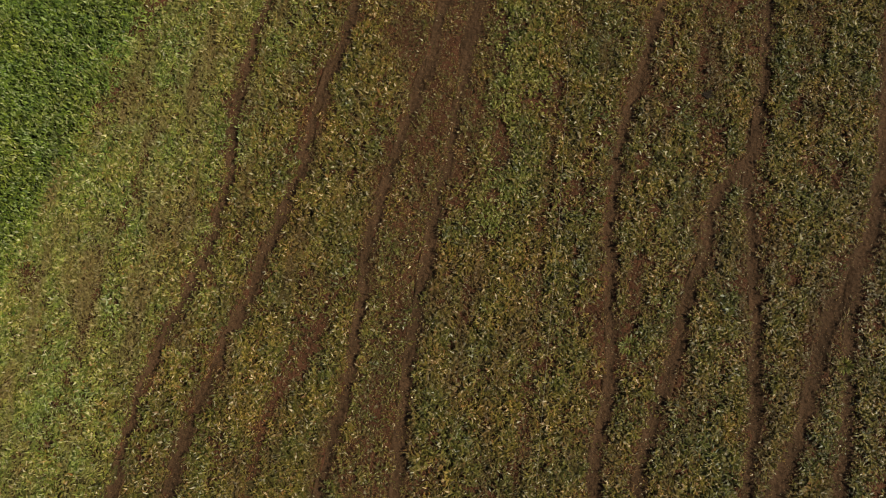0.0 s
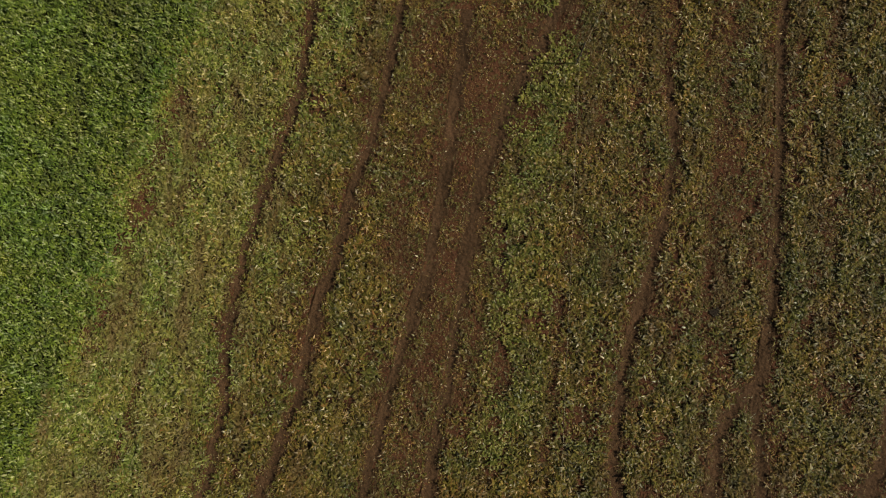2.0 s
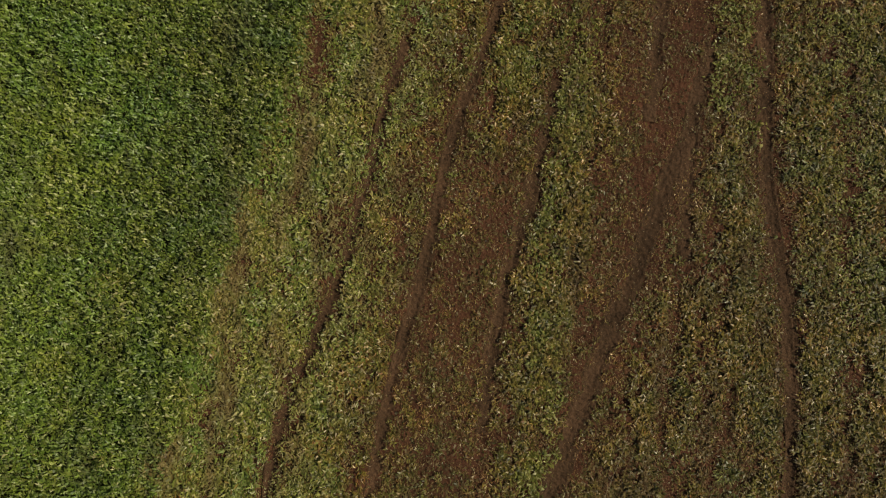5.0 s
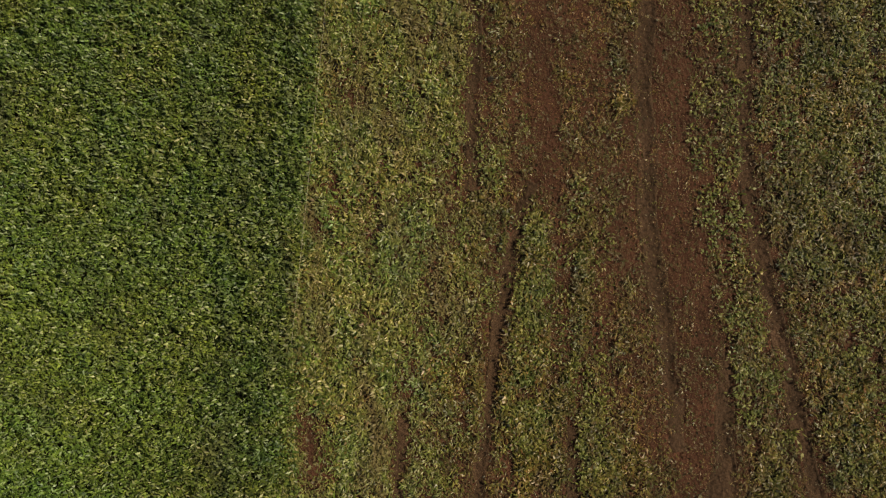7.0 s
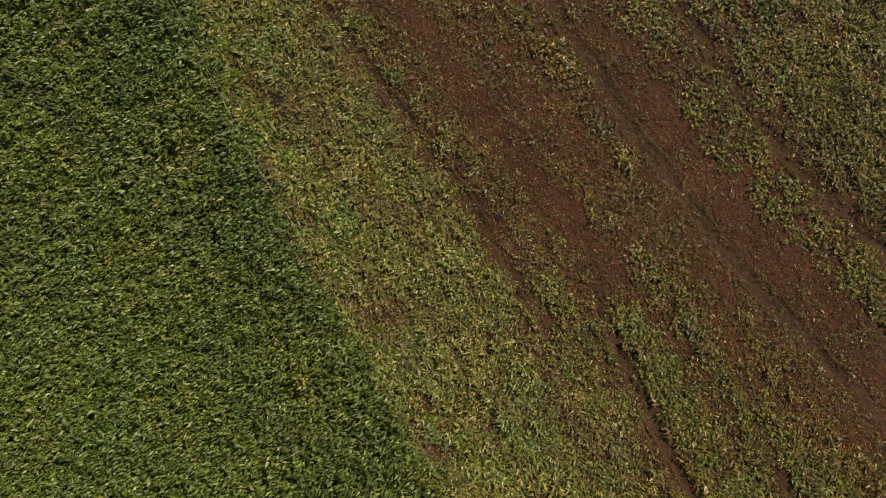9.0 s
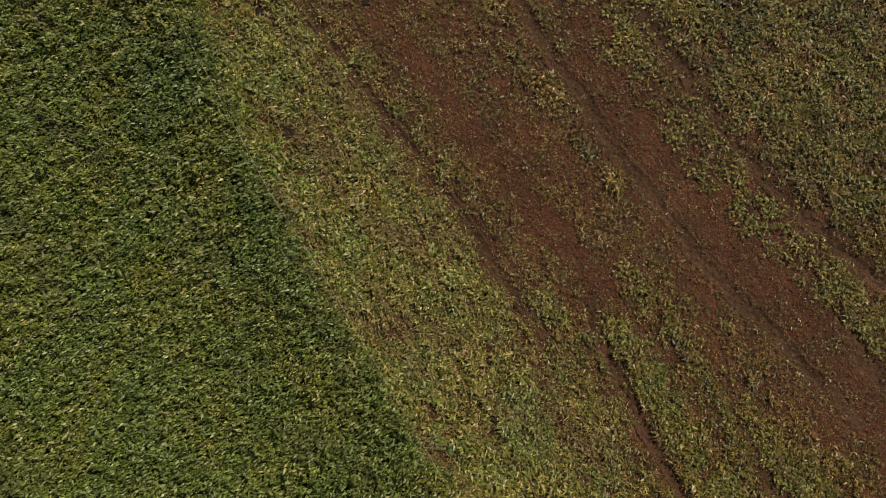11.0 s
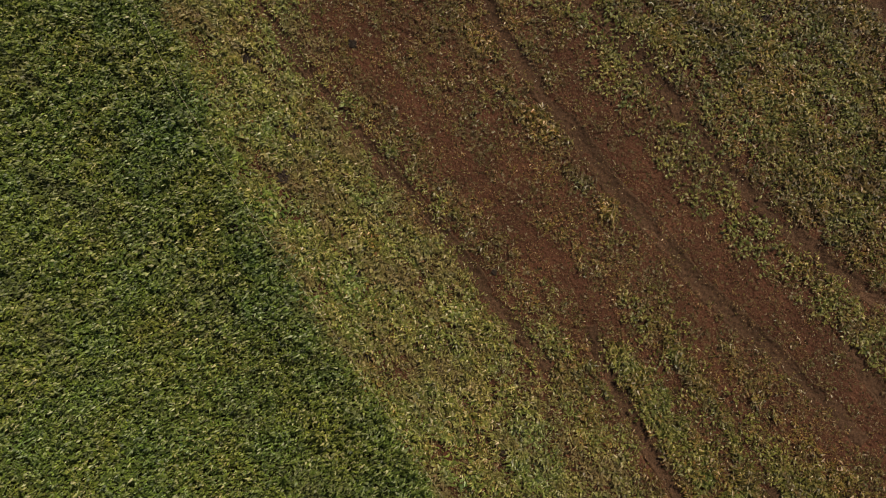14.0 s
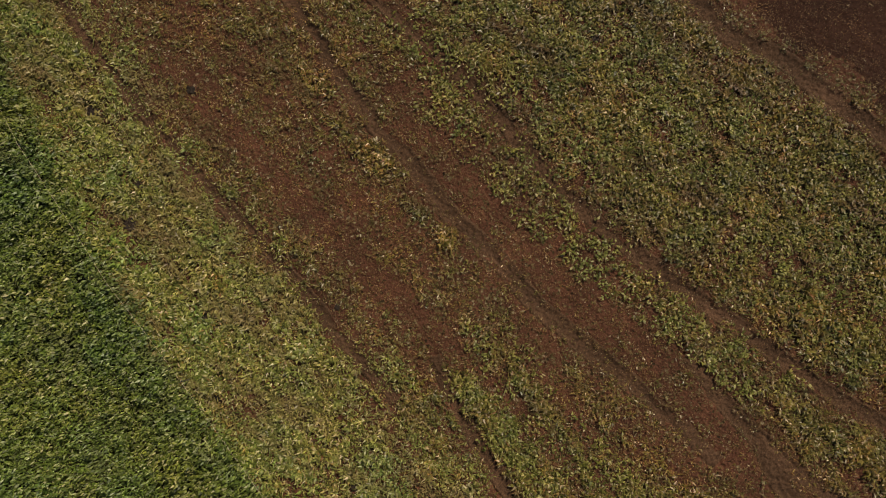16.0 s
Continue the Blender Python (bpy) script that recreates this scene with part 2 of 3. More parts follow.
def height(x, y):
    """The lie of the soil: slight swells and trodden bumps."""
    return 0.05 * (drift(x, y, 4.0, 3, 2) - 0.5) + 0.035 * (drift(x, y, 0.5, 9, 2) - 0.5)


def smooth(a, b, v):
    t = np.clip((v - a) / (b - a), 0, 1)
    return t * t * (3 - 2 * t)


def curve_through(points, step=0.15):
    """An even row of points on a smooth line through the given ones."""
    p = np.array([points[0], *points, points[-1]], float)
    p[0], p[-1] = 2 * p[1] - p[2], 2 * p[-2] - p[-3]
    rows = []
    for a, b, c, d in zip(p, p[1:], p[2:], p[3:]):
        n = max(2, int(np.hypot(*(c - b)) / step))
        t = (np.arange(n) / n)[:, None]
        rows.append(0.5 * (2 * b + (c - a) * t + (2 * a - 5 * b + 4 * c - d) * t**2 + (3 * b - a - 3 * c + d) * t**3))
    rows.append(p[-2:-1])
    return np.concatenate(rows)


GX = np.arange(X0, X1, CELL) + CELL / 2
GY = np.arange(Y0, Y1, CELL) + CELL / 2
MX, MY = np.meshgrid(GX, GY)
WX = MX + 0.35 * (drift(MX, MY, 0.9, 21) - 0.5) + 0.30 * (drift(MX, MY, 0.3, 23, 2) - 0.5)
WY = MY + 0.35 * (drift(MX, MY, 0.9, 22) - 0.5) + 0.30 * (drift(MX, MY, 0.3, 24, 2) - 0.5)


def away(line, reach):
    """Distance of each cell from a line, up to a reach."""
    out = np.full(MX.shape, 1e3)
    for k in range(0, len(line), 3):
        px, py = line[k]
        i0, i1 = int((px - reach - 0.8 - X0) / CELL), int((px + reach + 0.8 - X0) / CELL)
        j0, j1 = int((py - reach - 0.8 - Y0) / CELL), int((py + reach + 0.8 - Y0) / CELL)
        s = np.s_[max(j0, 0):max(j1, 0), max(i0, 0):max(i1, 0)]
        q = line[min(k + 3, len(line) - 1)]
        ex, ey = q[0] - px, q[1] - py
        n2 = ex * ex + ey * ey + 1e-9
        t = np.clip(((WX[s] - px) * ex + (WY[s] - py) * ey) / n2, 0, 1)
        out[s] = np.minimum(out[s], np.hypot(WX[s] - px - t * ex, WY[s] - py - t * ey))
    return out


COVER = np.ones(MX.shape)
SUNK = np.zeros(MX.shape)
LUSH = np.zeros(MX.shape)
TRACKS = []


def trail(half, wear, *points):
    """A path trodden by cattle: half its width in metres, how bare it is, and the points it runs through."""
    line = curve_through(points)
    d = away(line, half * 3.2)
    COVER[:] = np.minimum(COVER, 1 - wear * (1 - smooth(half * 0.45, half * 1.75, d)))
    COVER[:] = np.minimum(COVER, 1 - 0.4 * wear * (1 - smooth(half * 1.2, half * 2.8, d)))
    if wear > 0.75:
        SUNK[:] = np.maximum(SUNK, 1 - smooth(half * 0.55, half * 1.05, d))
        TRACKS.append((line, half))


def worn(half, wear, *points):
    """A broad belt with thinned plants."""
    d = away(curve_through(points, 0.3), half * 1.6)
    COVER[:] *= 1 - wear * (1 - smooth(half * 0.55, half * 1.5, d))


def lush(half, gain, *points):
    """A belt of fresh, fuller growth."""
    d = away(curve_through(points, 0.3), half * 1.6)
    LUSH[:] = np.maximum(LUSH, gain * (1 - smooth(half * 0.5, half * 1.5, d)))


def spared(half, gain, *points):
    """A belt that the herd stepped round, where the growth stands as before."""
    d = away(curve_through(points, 0.3), half * 1.6)
    COVER[:] = np.maximum(COVER, gain * (1 - smooth(half * 0.6, half * 1.4, d)))


# belts thinned by many hooves
worn(0.9, 0.45, (-1.2, -14), (-1.3, -5), (-1.0, 2), (-0.4, 7))
worn(1.0, 0.42, (0.2, 3), (0.5, 8), (0.4, 12), (0.6, 15))
worn(1.8, 0.5, (-1.2, 8), (-1.1, 14), (-0.6, 20), (0.0, 25), (0.6, 29))
worn(1.1, 0.55, (1.6, 13.5), (3.6, 19.5), (5.2, 24), (6.4, 28), (7.6, 32))
worn(0.6, 0.45, (7.6, 32), (8.5, 36), (9.4, 40))
worn(1.6, 0.42, (6.6, 27), (7.2, 32), (7.6, 36), (8.2, 40), (9.2, 44), (9.9, 49), (10.6, 54))
worn(1.2, 0.28, (-2.6, 24), (-2.2, 29), (-1.2, 33), (-0.2, 37), (0.6, 41))
worn(2.3, 0.37, (4.2, 40.6), (4.6, 43.5), (5.2, 48), (6.2, 53), (7.4, 59), (8.6, 65))
worn(1.7, 0.26, (4.3, 42), (5.2, 46.5), (5.9, 51), (6.6, 55), (7.8, 61), (8.8, 66))
worn(0.45, 0.6, (2.9, 34.1), (3.4, 36.0), (3.8, 37.9), (3.8, 39.7), (4.0, 42.0), (4.4, 45.0), (4.8, 47.5), (5.2, 50), (6.0, 54))
worn(0.3, 0.5, (5.2, 36.6), (6.0, 38), (7.0, 40.2), (7.9, 43), (8.6, 46.8))
worn(0.3, 0.5, (7.5, 36.5), (7.8, 38.6), (8.3, 40.8), (9.0, 44))
worn(0.35, 0.5, (1.1, 36.4), (1.8, 39.8), (2.3, 43.1), (2.6, 46.0), (3.2, 51.2))
worn(0.9, 0.45, (9.9, 47), (9.2, 43.8), (8.5, 41.8), (8.1, 40.1), (7.8, 38.1), (7.5, 35))
worn(1.4, 0.3, (5.6, 33), (6.2, 37), (6.6, 41), (7.0, 45))
worn(1.0, 0.3, (9.2, 6), (9.3, 12), (9.2, 20))
worn(1.6, 0.22, (4.8, 9), (4.9, 16), (5.3, 19))
worn(3.0, 0.98, (22.0, -14), (22.0, 10), (22.3, 28), (21.5, 38), (21.8, 46), (22.0, 66))

spared(0.62, 0.97, (3.1, 39.2), (2.8, 37.4), (2.5, 36.0), (2.0, 34.1), (1.6, 32.5), (1.0, 30.0))
spared(0.75, 0.8, (1.8, 41.4), (1.2, 39.6), (0.4, 37.9), (-0.4, 36.2), (-1.0, 34.6))
spared(0.32, 0.85, (7.8, 46.6), (7.5, 45.3), (7.2, 44.2), (6.9, 43.1), (6.6, 41.6))

# withered patches along the crop, where the herd stood longest
worn(0.45, 0.62, (-11.1, 12.6), (-11.6, 11.2), (-11.9, 9.7), (-12.2, 8.2), (-12.5, 6.8))
worn(0.4, 0.45, (-12.9, 5.2), (-13.4, 3.6), (-13.7, 2.4))
worn(0.35, 0.5, (-6.2, 30.2), (-5.7, 32.4), (-5.3, 34.4))

# faint streaks where single animals went
worn(0.16, 0.5, (9.3, 16.8), (9.1, 12), (9.0, 7), (9.1, 1), (9.0, -6))
worn(0.16, 0.5, (3.9, 6), (3.8, 1), (3.9, -4), (3.7, -11))
worn(0.15, 0.45, (13.2, 22), (13.1, 16), (13.3, 10), (13.1, 4))
worn(0.16, 0.5, (-9.6, 14), (-10.4, 9), (-11.0, 4), (-11.8, -2), (-12.8, -8))
worn(0.15, 0.45, (13.0, 34), (12.6, 39), (12.9, 44), (13.4, 49))
worn(0.15, 0.45, (16.6, 30), (16.4, 36), (16.9, 42))

# fuller growth between the paths and below the fence
lush(0.9, 0.9, (2.3, 1), (2.4, 6), (2.3, 10), (2.6, 13.5), (3.2, 15.2))
lush(0.5, 0.7, (2.5, 17.5), (3.0, 20.5), (2.9, 24), (3.0, 27), (3.5, 30.5), (4.3, 34.5))
lush(0.6, 0.8, (1.5, 32.0), (2.0, 34.1), (2.5, 36.0), (2.8, 37.4), (3.1, 39.0))
lush(0.8, 0.3, (3.6, 34.5), (4.3, 37), (4.8, 39.5))
lush(2.6, 0.55, (14.5, 27), (14.3, 33), (14.0, 38), (13.8, 44), (13.8, 50))
lush(0.8, 0.5, (9.4, 31), (9.3, 35), (9.4, 38), (9.9, 42), (10.6, 46))

# single paths
trail(0.2, 0.9, (-10.2, -13), (-10.0, -8.4), (-9.5, -5.6), (-8.6, -2.4), (-8.2, -0.9), (-8.0, 1.6), (-8.2, 3.8), (-8.0, 6.0), (-7.6, 8.8), (-7.0, 11),
      (-6.6, 13.2), (-6.5, 16), (-6.4, 18.4), (-5.9, 21), (-5.1, 23), (-4.1, 26), (-3.5, 28.3), (-2.9, 31.2), (-2.3, 33.7))
trail(0.2, 0.4, (-2.3, 33.7), (-1.0, 37), (0.2, 39.4), (1.3, 41.2))
trail(0.2, 0.8, (1.3, 40.6), (1.5, 41.5), (2.2, 44.7), (2.6, 46.7), (2.8, 48.2), (3.1, 49.8), (3.3, 51.0), (3.5, 52.4), (3.9, 54.0), (4.3, 56.0), (5.2, 59))
trail(0.22, 0.97, (-8.3, -13), (-8.1, -9.4), (-7.8, -7.4), (-7.0, -4.5), (-6.2, -1.6), (-5.4, 1.7), (-5.1, 4.4), (-4.6, 6.9), (-4.1, 9.5), (-3.5, 12.8),
      (-3.1, 16), (-2.7, 19.2), (-2.2, 22), (-1.5, 25), (-0.9, 28), (-0.4, 30.6), (0.2, 32.6), (0.9, 34.4), (1.5, 36.4), (2.4, 38.7), (3.4, 40.5))
trail(0.2, 0.7, (-5.6, -12), (-5.2, -8.2), (-5.0, -6.5), (-4.1, -5), (-3.6, -3.5))
trail(0.22, 0.97, (-3.1, -13), (-2.8, -7.5), (-2.4, -4.7), (-2.4, -0.5), (-2.0, 2.1), (-1.5, 5), (-0.9, 7.8), (-0.7, 10.9), (-0.6, 14.1), (-0.5, 17))
trail(0.22, 0.85, (0.0, -13), (-0.4, -6.6), (-0.3, -1.1), (0.0, 2.3), (0.3, 6), (0.5, 9.3))
trail(0.18, 0.7, (1.4, 9), (1.8, 5.4), (1.7, 3.8), (1.6, 0))
trail(0.32, 0.97, (0.3, 6.5), (0.4, 9), (0.7, 11.1), (1.3, 13.2), (2.3, 15.5), (3.0, 17.3), (3.8, 19.8), (4.5, 21.8), (5.2, 23.8), (6.0, 26), (6.8, 28.3),
      (7.7, 30.5))
trail(0.26, 0.72, (7.7, 30.5), (8.3, 33), (8.9, 35.5), (9.5, 38), (10.4, 41))
trail(0.25, 0.8, (7.7, 26), (7.7, 27.6), (7.8, 30.8), (8.5, 33.9))
trail(0.24, 0.85, (0.8, 20), (1.0, 22), (1.4, 24.8), (2.0, 27.3), (2.6, 29.6), (3.2, 32.4))
trail(0.2, 0.7, (3.2, 32.4), (4.3, 35.0), (5.2, 37.0), (6.2, 39.5), (7.1, 42.1))
trail(0.2, 0.65, (4.2, 32.0), (4.7, 34.9), (5.0, 36.8), (5.4, 39.5))
trail(0.27, 0.85, (6.3, 31), (6.6, 34.5), (6.8, 37.4), (6.9, 39), (7.3, 40.9), (7.5, 42.8), (8.1, 45.1), (8.5, 47), (9.1, 49.2), (9.9, 51.1), (10.8, 55), (11.8, 60))
trail(0.22, 0.45, (9.4, 44), (9.9, 47), (10.6, 50), (11.3, 54))
trail(0.2, 0.6, (4.2, 42), (4.8, 46), (5.6, 50), (6.6, 55), (7.6, 60))
trail(0.22, 0.95, (6.1, -13), (6.3, -7.2), (6.6, -3.9), (6.3, -0.9), (6.1, 1.1), (6.3, 4.3), (6.9, 7.5), (7.3, 9.9))
trail(0.18, 0.8, (7.2, 8.5), (7.3, 9.9), (7.5, 12.5), (7.1, 15))
trail(0.2, 0.66, (7.5, 12.5), (7.1, 15), (7.2, 17), (6.9, 20.5), (7.2, 23.6), (7.6, 26))
trail(0.2, 0.75, (7.3, 0.2), (7.1, -1.6), (6.8, -2.9), (6.6, -3.9))
trail(0.24, 0.88, (7.6, -12), (7.9, -7.1), (8.5, -4.2), (9.0, -1.4), (9.5, 0.3), (9.6, 1.9), (10.0, 3), (10.8, 4.1))
trail(0.22, 0.97, (11.4, -12), (11.5, -4.3), (11.2, 0.7), (10.9, 3), (11.1, 5.4))
trail(0.18, 0.97, (10.9, 3), (11.2, 6.8), (11.3, 12), (11.1, 17), (11.3, 20.5), (11.1, 24.5), (10.9, 26))
trail(0.24, 0.97, (11.3, 20.5), (11.1, 24.5), (10.6, 27.5), (10.3, 30.3), (10.3, 33.5), (10.2, 36.5), (10.3, 39), (10.8, 42.1), (11.4, 44.5), (11.9, 48), (12.3, 54))
trail(0.3, 0.97, (11.5, -11), (12.4, -7.3), (13.2, -4.8), (13.7, -2), (14.3, -0.3), (15.0, 1.3), (15.4, 3.2), (15.7, 6.4), (15.9, 11))
trail(0.24, 0.8, (14.1, -10), (14.5, -5), (14.6, -1.8), (14.8, 0.6))
trail(0.5, 0.74, (10.9, 26), (10.3, 30.3), (10.3, 33.5), (10.2, 36.5), (10.3, 39), (10.8, 42.1), (11.4, 44.5), (11.9, 48), (12.3, 54))
trail(0.22, 0.6, (13.1, 25.5), (13.2, 28.6), (13.1, 30.5), (13.2, 34))
trail(0.3, 0.95, (18.3, 30), (18.3, 34.8), (18.4, 37.1), (18.1, 39.2), (18.4, 41), (18.8, 46), (19.4, 54))
trail(0.22, 0.65, (15.2, 37), (15.2, 41.2), (15.2, 42.6), (15.6, 44.3), (16.0, 48))

trail(0.15, 0.55, (9.2, 9), (9.4, 13), (9.3, 17), (9.2, 22))

# the line where grazing stopped: x of the standing crop's border along y
BORDER = np.array([(-16.9, -9), (-15.4, -3), (-14.3, 0.5), (-13.4, 4.6), (-12.7, 9), (-11.7, 13), (-10.6, 17), (-9.4, 21), (-8.4, 25), (-7.3, 28.8), (-6.4, 31.8),
                   (-5.6, 35), (-4.9, 38.4), (-4.2, 41), (-3.2, 44.8), (-2.3, 48), (-1.2, 51), (-0.1, 54), (1.0, 56.3), (3.0, 60), (7.5, 69)])


def past_border(x, y):
    """How far a place lies on the crop's side of the border, in metres."""
    w = 1.2 * (drift(x, y, 1.1, 31, 4) - 0.5)
    line = np.interp(y, BORDER[:, 1], BORDER[:, 0]) + 0.25 * np.minimum(y + 9, 0) + 0.42 * np.maximum(y - 69, 0)
    return line + w - x


CROPSIDE = past_border(MX, MY)
# bare and withered patches where the herd turned at the crop
COVER *= 1 - 0.65 * smooth(-2.2, -0.7, CROPSIDE) * smooth(0.0, -0.6, CROPSIDE) * smooth(0.54, 0.68, drift(MX, MY, 1.6, 35, 3))
SPOTS = np.ones(MX.shape)
PATS = ((4.52, 1.18, 0.17), (-6.73, 0.71, 0.14), (9.23, 6.39, 0.15), (14.21, 42.24, 0.2), (0.77, 53.02, 0.15), (0.43, 51.88, 0.24), (-0.5, 47.61, 0.14), (-2.37, 45.57, 0.17), (2.69, 55.45, 0.22), (1.77, 52.46, 0.2), (5.48, 53.04, 0.16), (-2.0, 51.9, 0.18), (-0.43, 47.67, 0.2), (2.65, 44.17, 0.12), (15.35, 42.71, 0.15), (-1.84, 39.97, 0.13), (17.06, 35.64, 0.18), (1.64, 7.54, 0.14), (9.32, 6.46, 0.16), (-0.45, 47.69, 0.12))
for _x, _y, _r in PATS:
    SPOTS[np.hypot(MX - _x, MY - _y) < _r * 0.95] = 0.0

FURROW = away(curve_through([(-16.5, 41.2), (-14.8, 40.2), (-11.9, 38.7), (-8.1, 37.4), (-6.3, 36.4)]), 0.6)
SUNK *= CROPSIDE < 0.3


def lookup(grid, x, y):
    i = np.clip(((x - X0) / CELL).astype(int), 0, grid.shape[1] - 1)
    j = np.clip(((y - Y0) / CELL).astype(int), 0, grid.shape[0] - 1)
    return grid[j, i]


# ---- mesh helpers ----
def mesh_from(name, verts, faces, mats, smooth_faces=False):
    me = bpy.data.meshes.new(name)
    verts, faces = np.asarray(verts, np.float32), np.asarray(faces, np.int32)
    k = faces.shape[1]
    me.vertices.add(len(verts))
    me.vertices.foreach_set("co", verts.ravel())
    me.loops.add(faces.size)
    me.loops.foreach_set("vertex_index", faces.ravel())
    me.polygons.add(len(faces))
    me.polygons.foreach_set("loop_start", np.arange(0, faces.size, k, dtype=np.int32))
    if smooth_faces:
        me.polygons.foreach_set("use_smooth", np.ones(len(faces), bool))
    for m in mats:
        me.materials.append(m)
    me.update(calc_edges=True)
    return me


def part(name, bm, mat, parent=None, label=""):
    me = bpy.data.meshes.new(name)
    bm.to_mesh(me)
    bm.free()
    me.materials.append(mat)
    ob = new(name, me)
    ob.parent = parent
    return tagged(ob, label)


def blades(x, y, z, length, width, turn, rise, fold):
    """Leaves of four corners and two faces: a stalk end, two shoulders and a drooping tip. rise: slope of the leaf, radians."""
    n = len(x)
    # corners along (u), across (v), for a leaf of length 1 and width 1
    u, v = np.array([0.0, 0.45, 0.45, 1.0]), np.array([0.0, -0.5, 0.5, 0.0])
    uu, vv = u[None] * length[:, None], v[None] * width[:, None]
    lift = np.abs(v)[None] * fold[:, None] * width[:, None] - np.clip(u - 0.45, 0, 1)[None] ** 2 * 1.4 * length[:, None]
    c, s = np.cos(rise)[:, None], np.sin(rise)[:, None]
    ct, st = np.cos(turn)[:, None], np.sin(turn)[:, None]
    along = uu * c - lift * s
    verts = np.stack([x[:, None] + along * ct - vv * st, y[:, None] + along * st + vv * ct, z[:, None] + uu * s + lift * c], -1)
    return verts.reshape(-1, 3), (np.arange(n)[:, None, None] * 4 + np.array([[0, 1, 2], [1, 3, 2]])[None]).reshape(-1, 3)


def scatter(count, keep):
    """Random places over the field, thinned by keep(x, y)."""
    x, y = rng.uniform(X0 + 0.5, X1 - 0.5, count), rng.uniform(Y0 + 0.5, Y1 - 0.5, count)
    rim = np.minimum.reduce([x - X0, X1 - x, y - Y0, Y1 - y])
    ok = rng.random(count) < keep(x, y) * lookup(SPOTS, x, y) * smooth(0.2, 3.0, rim) * seen_from_air(x, y)
    return x[ok], y[ok]


def rosettes(x, y, each, reach):
    """Leaves gathered round plant centres: repeated centres with an offset and a turn away from the centre."""
    n = len(x)
    k = np.repeat(np.arange(n), each)
    a = rng.uniform(0, 2 * np.pi, len(k))
    r = reach * np.sqrt(rng.random(len(k)))
    return x[k] + r * np.cos(a), y[k] + r * np.sin(a), a + rng.normal(0, 0.5, len(k))


# ---- ground ----
def strip(x, y):
    """1 on the yellow-green strip beside the crop, fading out towards the paths; in the north it ends at the first path."""
    p, south, north = past_border(x, y), smooth(25, -3, y), smooth(41, 48, y)
    ragged = (3.2 - 1.9 * north) * (drift(x, y, 1.6, 33, 3) - 0.5)
    return smooth(0, 1, (p + ragged + 7.9 + 0.7 * south - 1.9 * north) / (4.2 + 0.3 * south - 2.4 * north)) * (p < 0.3)


def cover_at(x, y):
    u, v = x - 0.19 * y, y * 0.2
    patch = smooth(0.27, 0.61, 0.4 * drift(x, y, 0.7, 61, 3) + 0.6 * drift(u, v, 0.42, 65, 3))
    floor = 0.16 + strip(x, y) * (0.2 + 0.35 * smooth(25, -3, y))
    return lookup(COVER, x, y) ** 0.8 * (floor + (1 - floor) * patch) * smooth(0.7, -0.2, past_border(x, y))


def growth(x, y):
    """How much of the soil lies under leaf scraps, 0 to 1."""
    return np.clip(0.04 + 0.95 * cover_at(x, y) ** 1.4, 0, 1) * (1 - 0.9 * lookup(SUNK, x, y))


def seen_from_air(x, y):
    """1 over the middle of the field, 0.35 towards its far sides."""
    w = 3.0 * (drift(x, y, 2.0, 97, 2) - 0.5)
    inner = smooth(-19.9, -18.9, x + w) * smooth(17.3, 16.3, x + w - 6.5 * smooth(25, 36, y)) * smooth(-12.6, -11.6, y + w) * smooth(2.5, 1.0, y - 51 - (x + 16) + w)
    return 0.35 + 0.65 * inner


